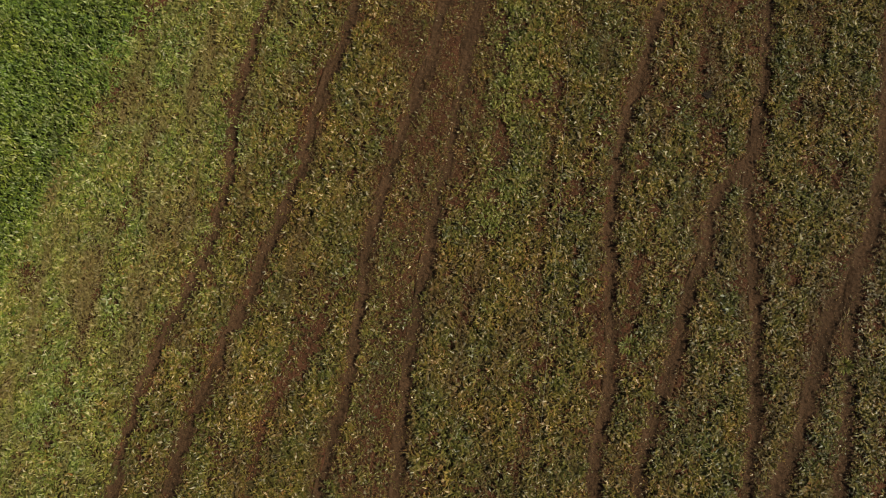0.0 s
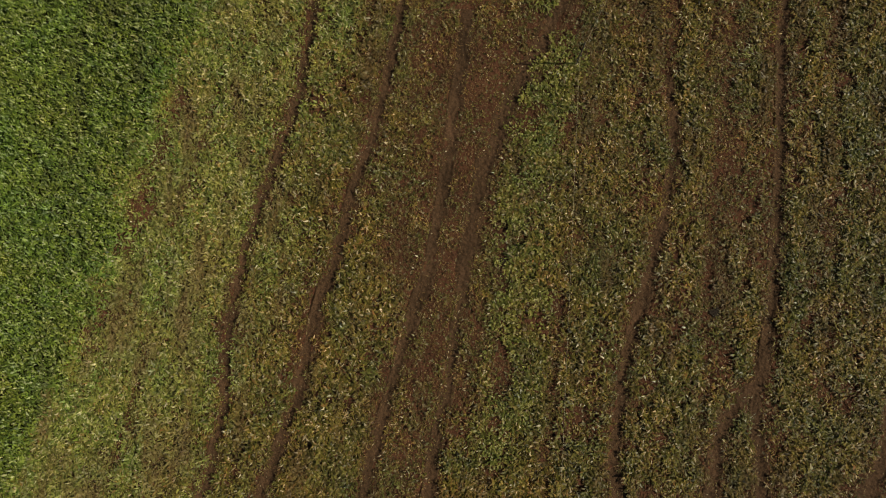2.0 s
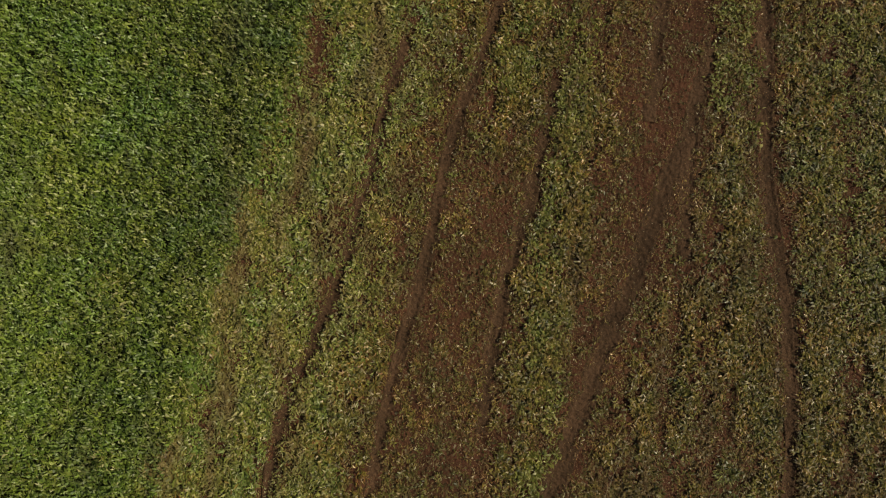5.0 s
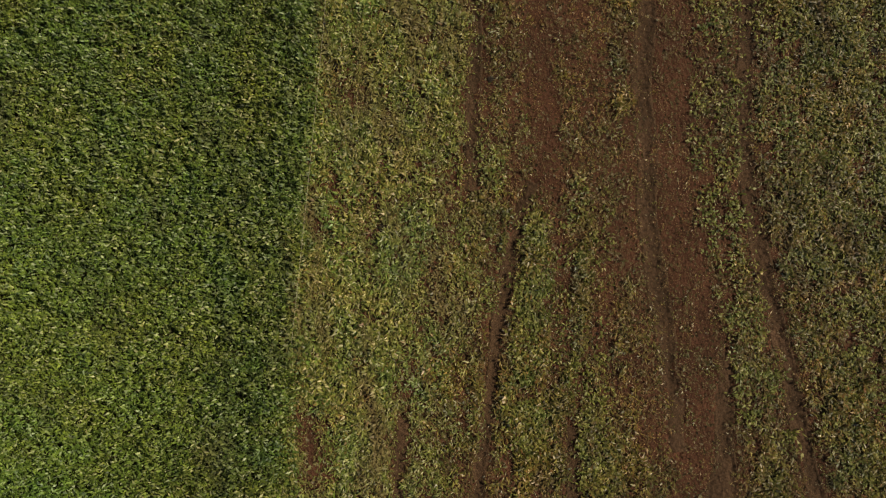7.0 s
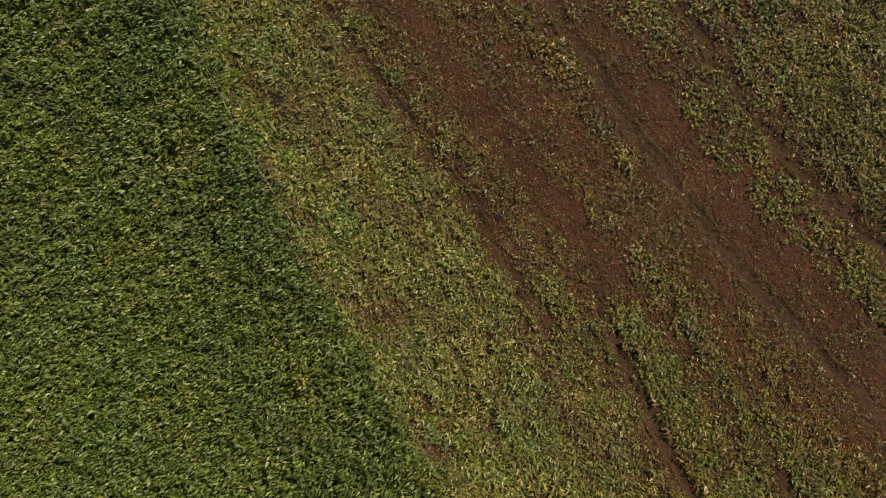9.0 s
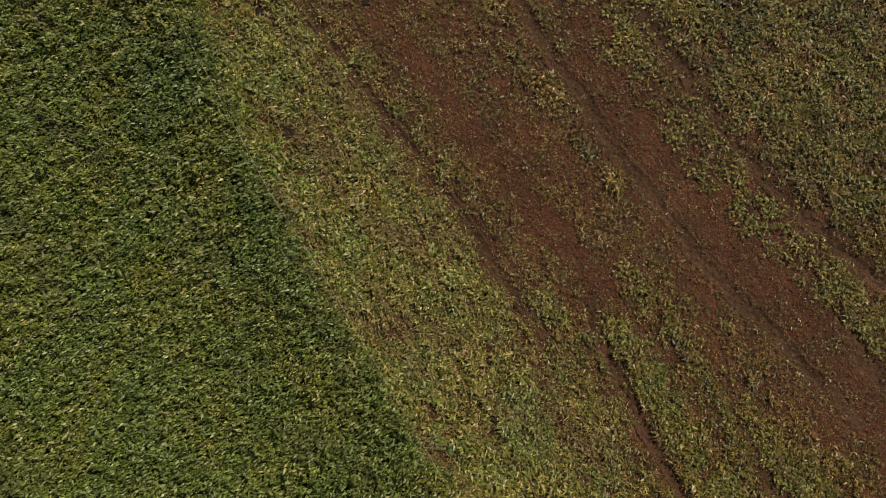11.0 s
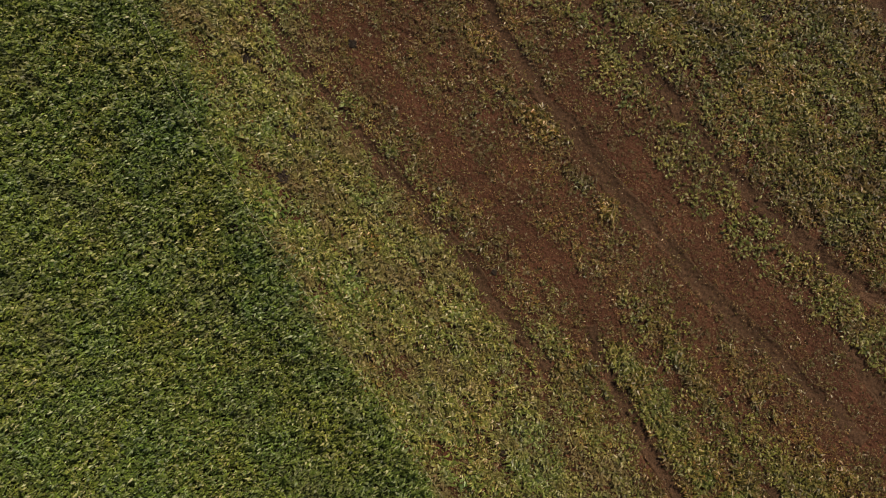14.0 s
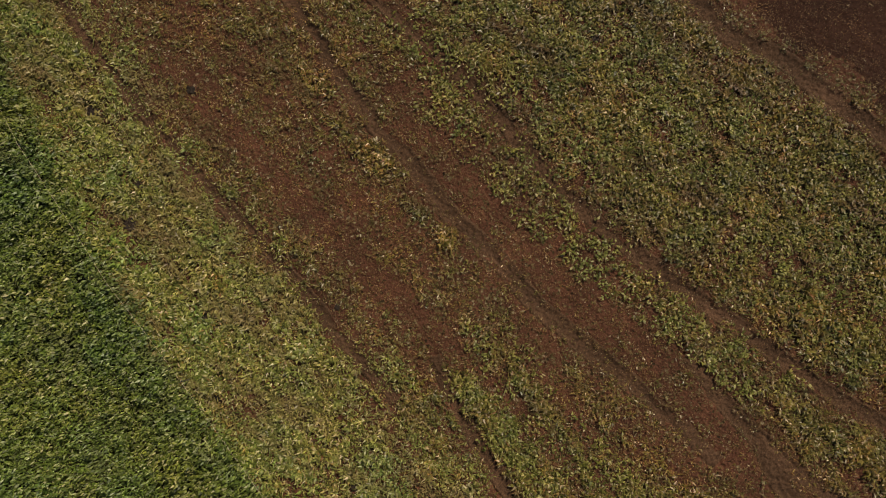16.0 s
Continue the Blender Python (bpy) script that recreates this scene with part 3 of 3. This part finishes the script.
def build_ground():
    step = 0.18
    xs, ys = np.arange(X0, X1 + step / 2, step), np.arange(Y0, Y1 + step / 2, step)
    gx, gy = np.meshgrid(xs, ys)
    gz = height(gx, gy) - 0.085 * lookup(SUNK, gx, gy)
    rows, cols = gx.shape
    verts = np.stack([gx, gy, gz], -1).reshape(-1, 3)
    i = np.arange(rows * cols).reshape(rows, cols)
    faces = np.stack([i[:-1, :-1], i[:-1, 1:], i[1:, 1:], i[1:, :-1]], -1).reshape(-1, 4)
    inner = len(faces)
    # the outer field, ring by ring to the horizon
    rim = np.concatenate([i[0, :-1], i[:-1, -1], i[-1, :0:-1], i[:0:-1, 0]])
    last, extra, more = rim, [], []
    cx, cy = (X0 + X1) / 2, (Y0 + Y1) / 2
    base = len(verts)
    for f in (1.03, 1.07, 1.12, 1.18, 1.26, 1.36, 1.5, 1.7, 2.0, 2.4, 3.0, 4.0, 6.0, 10.0, 20.0, 60.0):
        p = verts[rim].copy()
        p[:, 0], p[:, 1], p[:, 2] = cx + (p[:, 0] - cx) * f, cy + (p[:, 1] - cy) * f, 0.0
        ids = np.arange(len(rim)) + base
        base += len(rim)
        extra.append(p)
        more.append(np.stack([last, ids, np.roll(ids, -1), np.roll(last, -1)], -1))
        last = ids
    verts = np.concatenate([verts, *extra])
    faces = np.concatenate([faces, *more])
    me = mesh_from("ground", verts, faces, [FIELD, PASTURE, FAR_CROP, TILTH], True)
    middle = verts[faces].mean(1)
    mx, my = middle[:, 0], middle[:, 1]
    within = np.arange(len(faces)) < inner
    inside = past_border(mx, my)
    rim_gap = np.minimum.reduce([mx - X0, X1 - mx, my - Y0, Y1 - my])
    fringe = ~within | (rim_gap + 5.0 * (drift(mx, my, 1.6, 93) - 0.5) < 3.4)
    kind = np.where(fringe, np.where(inside > 0, 2, 1), 0)
    # the ploughed neighbouring field in the east
    kind[mx > 19.2 + 2.0 * (drift(mx, my, 2.0, 91) - 0.5)] = 3
    me.polygons.foreach_set("material_index", kind.astype(np.int32))
    vx, vy = verts[:, 0], verts[:, 1]
    deep = past_border(vx, vy)
    for name, value in (("mat", growth(vx, vy)), ("crop", smooth(0.0, 0.5, deep))):
        me.attributes.new(name, "FLOAT", "POINT").data.foreach_set("value", value.astype(np.float32))
    return tagged(new("ground", me), "red-brown bare soil of a strip-grazed field", "ground", kind="structure")


build_ground()


def build_track(line, half, seed):
    """The trodden bed of a path: a shallow, uneven groove with ragged sides."""
    d = np.gradient(line, axis=0)
    d /= np.linalg.norm(d, axis=1)[:, None]
    side = np.stack([d[:, 1], -d[:, 0]], 1)
    along = np.arange(len(line)) * 0.15
    wob = lambda k: 1 + 0.6 * (drift(along, along * 0 + seed * 7.7, 1.3, k) - 0.5)
    prof = np.array([-1.5, -1.25, -1.02, -0.8, -0.3, 0.3, 0.8, 1.02, 1.25, 1.5])
    drop = np.array([-0.05, 0.005, 0.003, -0.022, -0.034, -0.034, -0.022, 0.003, 0.005, -0.05])
    ends = np.minimum(smooth(0, 2.5, along), smooth(0, 2.5, along[::-1]))[:, None]
    off = np.where(prof[None] < 0, wob(41)[:, None], wob(43)[:, None]) * prof[None] * half
    px, py = line[:, :1] + side[:, :1] * off, line[:, 1:] + side[:, 1:] * off
    pz = height(px, py) + np.where(drop[None] > -0.049, drop[None] * ends, drop[None]) * np.where(np.abs(prof) < 1, ends, 1.0) - 0.03 * (1 - ends) * (np.abs(prof) > 1) + 0.02 * (drift(px, py, 0.25, 47, 2) - 0.5)
    n, m = px.shape
    i = np.arange(n * m).reshape(n, m)
    faces = np.stack([i[:-1, :-1], i[:-1, 1:], i[1:, 1:], i[1:, :-1]], -1).reshape(-1, 4)
    me = mesh_from("cattle_path", np.stack([px, py, pz], -1).reshape(-1, 3), faces, [TRODDEN], True)
    return tagged(new("cattle_path", me), "narrow bare earth path trodden by cattle through grazed forage", "dirt path", kind="structure")


for number, (line, half) in enumerate(TRACKS):
    build_track(line, half, number)


# ---- standing crop ----
def build_crop(name, mat, count, keep, tallness, sizes, label):
    x, y = scatter(count, lambda x, y: smooth(-0.3, 0.4, past_border(x, y)) * keep(x, y) * (1 - 0.4 * (lookup(FURROW, x, y) < 0.13)))
    n = len(x)
    inside = past_border(x, y)
    tall = tallness * smooth(-0.3, 0.9, inside) + 0.28 * smooth(0.3, 0.7, drift(x, y, 0.32, 51, 2)) + 0.08 * drift(x, y, 3.5, 53, 2)
    tall *= 1 - 0.5 * (1 - smooth(0.08, 0.35, lookup(FURROW, x, y)))
    z = height(x, y) + tall * np.sqrt(rng.uniform(0.12, 1.0, n))
    size = rng.uniform(*sizes, n) * (0.85 + 0.35 * drift(x, y, 2.2, 57, 2))
    # most leaves lie along the wind
    turn = rng.normal(-0.42, 0.55, n) + np.pi * (rng.random(n) < 0.55)
    turn = np.where(rng.random(n) < 0.25, rng.uniform(0, 2 * np.pi, n), turn)
    verts, faces = blades(x, y, z, size, size * rng.uniform(0.22, 0.44, n), turn, rng.normal(0.45, 0.8, n), rng.uniform(0.1, 0.5, n))
    tagged(new(name, mesh_from(name, verts, faces, [mat])), label, "crop", kind="stuff")


def in_margin(x, y):
    """1 in the crop coloured darker for edge shading beside its border and for duller light at its far end, 0 deep
    inside.
    """
    lumps = 3.0 * (drift(x, y, 3.0, 59, 2) - 0.5)
    return np.maximum((0.35 + 0.65 * smooth(10, 34, y)) * (1 - smooth(1.2, 6.0 + 7 * smooth(44, 58, y), past_border(x, y) + lumps)), 0.6 * smooth(33, 47, y + 2 * lumps))


build_crop("standing_crop", CROP, 1750000, lambda x, y: 1 - 0.9 * in_margin(x, y), 0.26, (0.085, 0.21), "dense knee-high yellow-green leafy crop, not yet grazed")
build_crop("crop_margin", MARGIN, 1750000, lambda x, y: 0.9 * in_margin(x, y), 0.32, (0.085, 0.215), "taller, darker green leafy crop along the grazed border, with edge shading in its colour")


# ---- grazed growth ----
def outlying(x, y):
    """1 over the field, 0.3 towards its far corners in the east, where the growth thins out."""
    corner = smooth(3, 7, y - 36 + 1.39 * (x - 22))
    return 1 - 0.7 * corner


def build_forage(name, mat, count, keep, each, sizes, label, rise, gaps, widths=(0.17, 0.38)):
    # gaps of a hand's width between the plants
    x, y = scatter(count, lambda x, y: keep(x, y) * (1 - gaps + gaps * smooth(0.36, 0.56, drift(x, y, 0.26, 64, 2))))
    px, py, turn = rosettes(x, y, each, 0.075)
    n = len(px)
    c = lookup(COVER, px, py)
    clump = smooth(0.3, 0.65, drift(px, py, 0.3, 64, 2))
    size = rng.uniform(*sizes, n) * (0.45 + 0.55 * c) * (0.72 + 0.3 * drift(px, py, 1.5, 63, 2) + 0.3 * clump)
    z = height(px, py) - 0.05 * lookup(SUNK, px, py) + (rng.uniform(0.0, 0.05, n) + 0.062 * clump) * (0.3 + 0.7 * c)
    verts, faces = blades(px, py, z, size, size * rng.uniform(*widths, n), turn, rng.normal(rise, 0.42, n), rng.uniform(0.0, 0.5, n))
    tagged(new(name, mesh_from(name, verts, faces, [mat])), label, "forage", kind="stuff")


build_forage("grazed_forage", FORAGE, 700000, lambda x, y: outlying(x, y) * cover_at(x, y) * lookup(COVER, x, y) ** 0.7 * (1 - 0.8 * strip(x, y)) * (1 - 0.6 * lookup(LUSH, x, y)), 5, (0.082, 0.20),
             "short grazed green and brown forage plants with soil between", 0.7, 0.78)
build_forage("yellow_stubble", STUBBLE, 600000, lambda x, y: cover_at(x, y) * 0.9 * strip(x, y), 5, (0.082, 0.205),
             "yellow-green freshly grazed stubble beside the crop", 0.7, 0.6)


def build_grass():
    x, y = scatter(620000, lambda x, y: lookup(LUSH, x, y) * (0.25 + 0.75 * lookup(COVER, x, y)) * smooth(0.25, 0.6, drift(x, y, 0.6, 71, 3)))
    px, py, turn = rosettes(x, y, 4, 0.07)
    n = len(px)
    size = rng.uniform(0.07, 0.17, n)
    verts, faces = blades(px, py, height(px, py) + rng.uniform(0, 0.1, n), size, size * rng.uniform(0.28, 0.55, n), turn, rng.normal(0.6, 0.4, n), rng.uniform(0, 0.4, n))
    tagged(new("fresh_grass", mesh_from("fresh_grass", verts, faces, [GRASS])), "fuller fresh green grass growing between the cattle paths", "grass", kind="stuff")


build_grass()


def build_border():
    """Taller, yellower growth left standing along the crop's border."""
    x, y = scatter(900000, lambda x, y: smooth(-3.0, -0.5, past_border(x, y) + 1.2 * (drift(x, y, 0.9, 37, 2) - 0.5)) * smooth(0.6, 0.0, past_border(x, y)) * 0.8 * lookup(COVER, x, y))
    n = len(x)
    size = rng.uniform(0.08, 0.22, n) * (0.55 + 0.8 * smooth(0.3, 0.7, drift(x, y, 0.55, 39, 2)))
    z = height(x, y) + rng.uniform(0, 0.14, n) * smooth(-1.2, 0.4, past_border(x, y))
    verts, faces = blades(x, y, z, size, size * rng.uniform(0.22, 0.45, n), rng.uniform(0, 2 * np.pi, n), rng.normal(0.55, 0.45, n), rng.uniform(0, 0.4, n))
    tagged(new("border_growth", mesh_from("border_growth", verts, faces, [BORDERING])), "taller yellow-green growth standing along the crop border", "forage", kind="stuff")


build_border()
build_forage("trampled_forage", TRAMPLED, 820000, lambda x, y: outlying(x, y) * (past_border(x, y) < 0) * (0.48 + 0.52 * smooth(0.36, 0.58, 0.4 * drift(x, y, 0.4, 67, 2) + 0.6 * drift(x - 0.2 * y, y * 0.25, 0.4, 69, 3))) * (0.2 + 0.8 * smooth(1.0, 0.65, lookup(COVER, x, y))) * (1 - 0.45 * strip(x, y))
             * (1 - 0.75 * lookup(SUNK, x, y)), 2, (0.055, 0.13), "sparse trampled leaf scraps pressed into bare soil", 0.25, 0.3, (0.15, 0.34))


def build_litter():
    x, y = scatter(80000, lambda x, y: (0.1 + 0.6 * lookup(COVER, x, y)) * (past_border(x, y) < 0.1))
    n = len(x)
    size = rng.uniform(0.03, 0.11, n)
    verts, faces = blades(x, y, height(x, y) + rng.uniform(0.0, 0.05, n) - 0.05 * lookup(SUNK, x, y), size, size * rng.uniform(0.15, 0.5, n), rng.uniform(0, 2 * np.pi, n),
                          rng.normal(0.1, 0.2, n), rng.uniform(0, 0.4, n))
    tagged(new("dry_litter", mesh_from("dry_litter", verts, faces, [STRAW])), "pale dry stalks and leaf litter scattered on soil", "litter", kind="stuff")


build_litter()


def build_clods():
    """Crumbs of earth on the bare and trodden soil."""
    x, y = scatter(60000, lambda x, y: (1.05 - lookup(COVER, x, y)) * (past_border(x, y) < 0) * (x < 18.6) * smooth(0.3, 0.7, drift(x, y, 0.8, 81, 2)))
    n = len(x)
    r = rng.uniform(0.012, 0.04, n)
    ball = np.array([(1, 0, 0), (0, 1, 0), (-1, 0, 0), (0, -1, 0), (0, 0, 0.8)], float)[None] * rng.uniform(0.6, 1.3, (n, 5, 1))
    a = rng.uniform(0, 6.28, n)
    c, s = np.cos(a)[:, None], np.sin(a)[:, None]
    bx, by = ball[..., 0] * c - ball[..., 1] * s, ball[..., 0] * s + ball[..., 1] * c
    base = height(x, y) - 0.06 * lookup(SUNK, x, y)
    verts = np.stack([x[:, None] + r[:, None] * bx, y[:, None] + r[:, None] * by, base[:, None] - 0.004 + r[:, None] * ball[..., 2]], -1).reshape(-1, 3)
    tri = np.array([[0, 1, 4], [1, 2, 4], [2, 3, 4], [3, 0, 4]])[None] + np.arange(n)[:, None, None] * 5
    tagged(new("soil_clods", mesh_from("soil_clods", verts, tri.reshape(-1, 3), [SOIL])), "small crumbled clods of red-brown earth", "soil", kind="stuff")


build_clods()


# ---- dung, tussocks ----
def ground_z(x, y):
    return float(height(np.array([x]), np.array([y]))[0])


def dung_pat(x, y, r):
    """A cow pat: a low, ringed and cracked mound with a ragged rim, broken into one or more splashes."""
    rnd = random.Random(int(x * 100 + y * 1000))
    spokes = 18
    bm = bmesh.new()
    wob = [1 + 0.22 * math.sin(2 * math.pi * k / spokes * 2 + rnd.random() * 6) + rnd.uniform(-0.14, 0.14) for k in range(spokes)]
    prev = None
    levels = ((1.0, -0.02), (0.97, 0.018), (0.8, 0.035), (0.62, 0.03), (0.4, 0.045), (0.15, 0.038))
    for f, z in levels:
        ring = [bm.verts.new((r * f * wob[k] * math.cos(2 * math.pi * k / spokes), r * f * wob[k] * math.sin(2 * math.pi * k / spokes),
                              z + rnd.uniform(-0.005, 0.005))) for k in range(spokes)]
        if prev:
            for k in range(spokes):
                bm.faces.new((prev[k], prev[(k + 1) % spokes], ring[(k + 1) % spokes], ring[k]))
        prev = ring
    bm.faces.new(prev)
    for f in bm.faces:
        f.smooth = True
    ob = part("cow_pat", bm, DUNG)
    ob.location, ob.rotation_euler = (x, y, ground_z(x, y)), (0, 0, rnd.uniform(0, 6))
    return tagged(ob, "dark drying cow pat lying among grazed forage", "dung", "cow pats in the field")


for spot in PATS:
    dung_pat(*spot)


def tussock(x, y, spread):
    """A clump of long grass blades that lean outwards from one root, with a few dry stalks."""
    r = np.random.default_rng(int(abs(x) * 100 + abs(y) * 1000))
    z = ground_z(x, y)
    base = new("grass_tussock")
    base.location = (x, y, z)
    n = 170
    a, d = r.uniform(0, 2 * np.pi, n), spread * np.sqrt(r.random(n))
    size = r.uniform(0.10, 0.26, n)
    verts, faces = blades(d * np.cos(a), d * np.sin(a) * 0.8, np.full(n, -0.01), size, size * r.uniform(0.1, 0.2, n), a + r.normal(0, 0.5, n),
                          r.normal(0.65, 0.3, n), r.uniform(0, 0.4, n))
    foliage = new("foliage", mesh_from("foliage", verts, faces, [GRASS]))
    foliage.parent = base
    tagged(foliage, kind="stuff")
    return tagged(base, "rank green grass tussock ungrazed by the cattle", "grass tussock", "tussocks in the field")


for spot in ((14.4, -2.84, 0.2), (10.17, 15.98, 0.3), (7.13, -3.06, 0.3), (14.05, 42.44, 0.38), (12.72, 39.54, 0.26), (9.1, 19.02, 0.3), (2.66, 18.81, 0.28), (10.18, 18.32, 0.22), (4.9, 6.64, 0.25)):
    tussock(*spot)


# ---- electric fences ----
def fence_post(x, y, tall, radius, mat, label):
    base = new("fence_post")
    base.location = (x, y, ground_z(x, y))
    bm = bmesh.new()
    bmesh.ops.create_cone(bm, segments=10, radius1=radius * 1.06, radius2=radius * 0.94, depth=tall + 0.2, cap_ends=True)
    bmesh.ops.translate(bm, vec=(0, 0, (tall - 0.2) / 2), verts=bm.verts)
    bmesh.ops.bevel(bm, geom=[e for e in bm.edges if all(v.co.z > tall - 0.05 for v in e.verts)], offset=radius * 0.3, segments=2, affect="EDGES")
    part("post", bm, mat, base)
    bm = bmesh.new()
    bmesh.ops.create_cone(bm, segments=8, radius1=0.02, radius2=0.03, depth=0.06, cap_ends=True,
                          matrix=Matrix.Translation((radius + 0.02, 0, WIRE_HEIGHT)) @ Matrix.Rotation(math.pi / 2, 4, "Y"))
    part("insulator", bm, PLASTIC, base, "small black plastic insulator")
    return tagged(base, label, "fence post", "posts of the electric fence")


WIRE_HEIGHT = 0.85


def fence_wire(points, thick, sag=0.06):
    data = bpy.data.curves.new("fence_wire", "CURVE")
    data.dimensions, data.bevel_depth, data.bevel_resolution = "3D", thick, 1
    spline = data.splines.new("POLY")
    rows = []
    for (ax, ay), (bx, by) in zip(points, points[1:]):
        for k in range(8):
            t = k / 8
            x, y = ax + (bx - ax) * t, ay + (by - ay) * t
            rows.append((x, y, WIRE_HEIGHT - sag * 4 * t * (1 - t), 1))
    rows.append((*points[-1], WIRE_HEIGHT, 1))
    spline.points.add(len(rows) - 1)
    for p, co in zip(spline.points, rows):
        p.co = co
    data.materials.append(WIRE)
    return tagged(new("fence_wire", data), "thin pale electric fence tape strung over the grazed field", "fence wire")


# the old fence inside the field, with a corner at its one tall post
fence_post(3.72, 15.13, 1.95, 0.025, WOOD, "tall thin weathered fence post in the grazed field")
fence_wire([(4.35, -13.0), (4.2, 1.0), (3.95, 8.5), (3.72, 15.13), (5.6, 20.2), (8.6, 27.0)], 0.0028)
# the fence along the standing crop
for place in ((-2.4, 46.7), (0.4, 56.3)):
    fence_post(*place, 0.95, 0.012, PLASTIC, "slim plastic tread-in fence post at the crop border")
fence_wire([(-5.2, 36.8), (-2.4, 46.7), (-1.4, 50.8), (0.4, 56.3), (3.0, 62.5)], 0.0036)
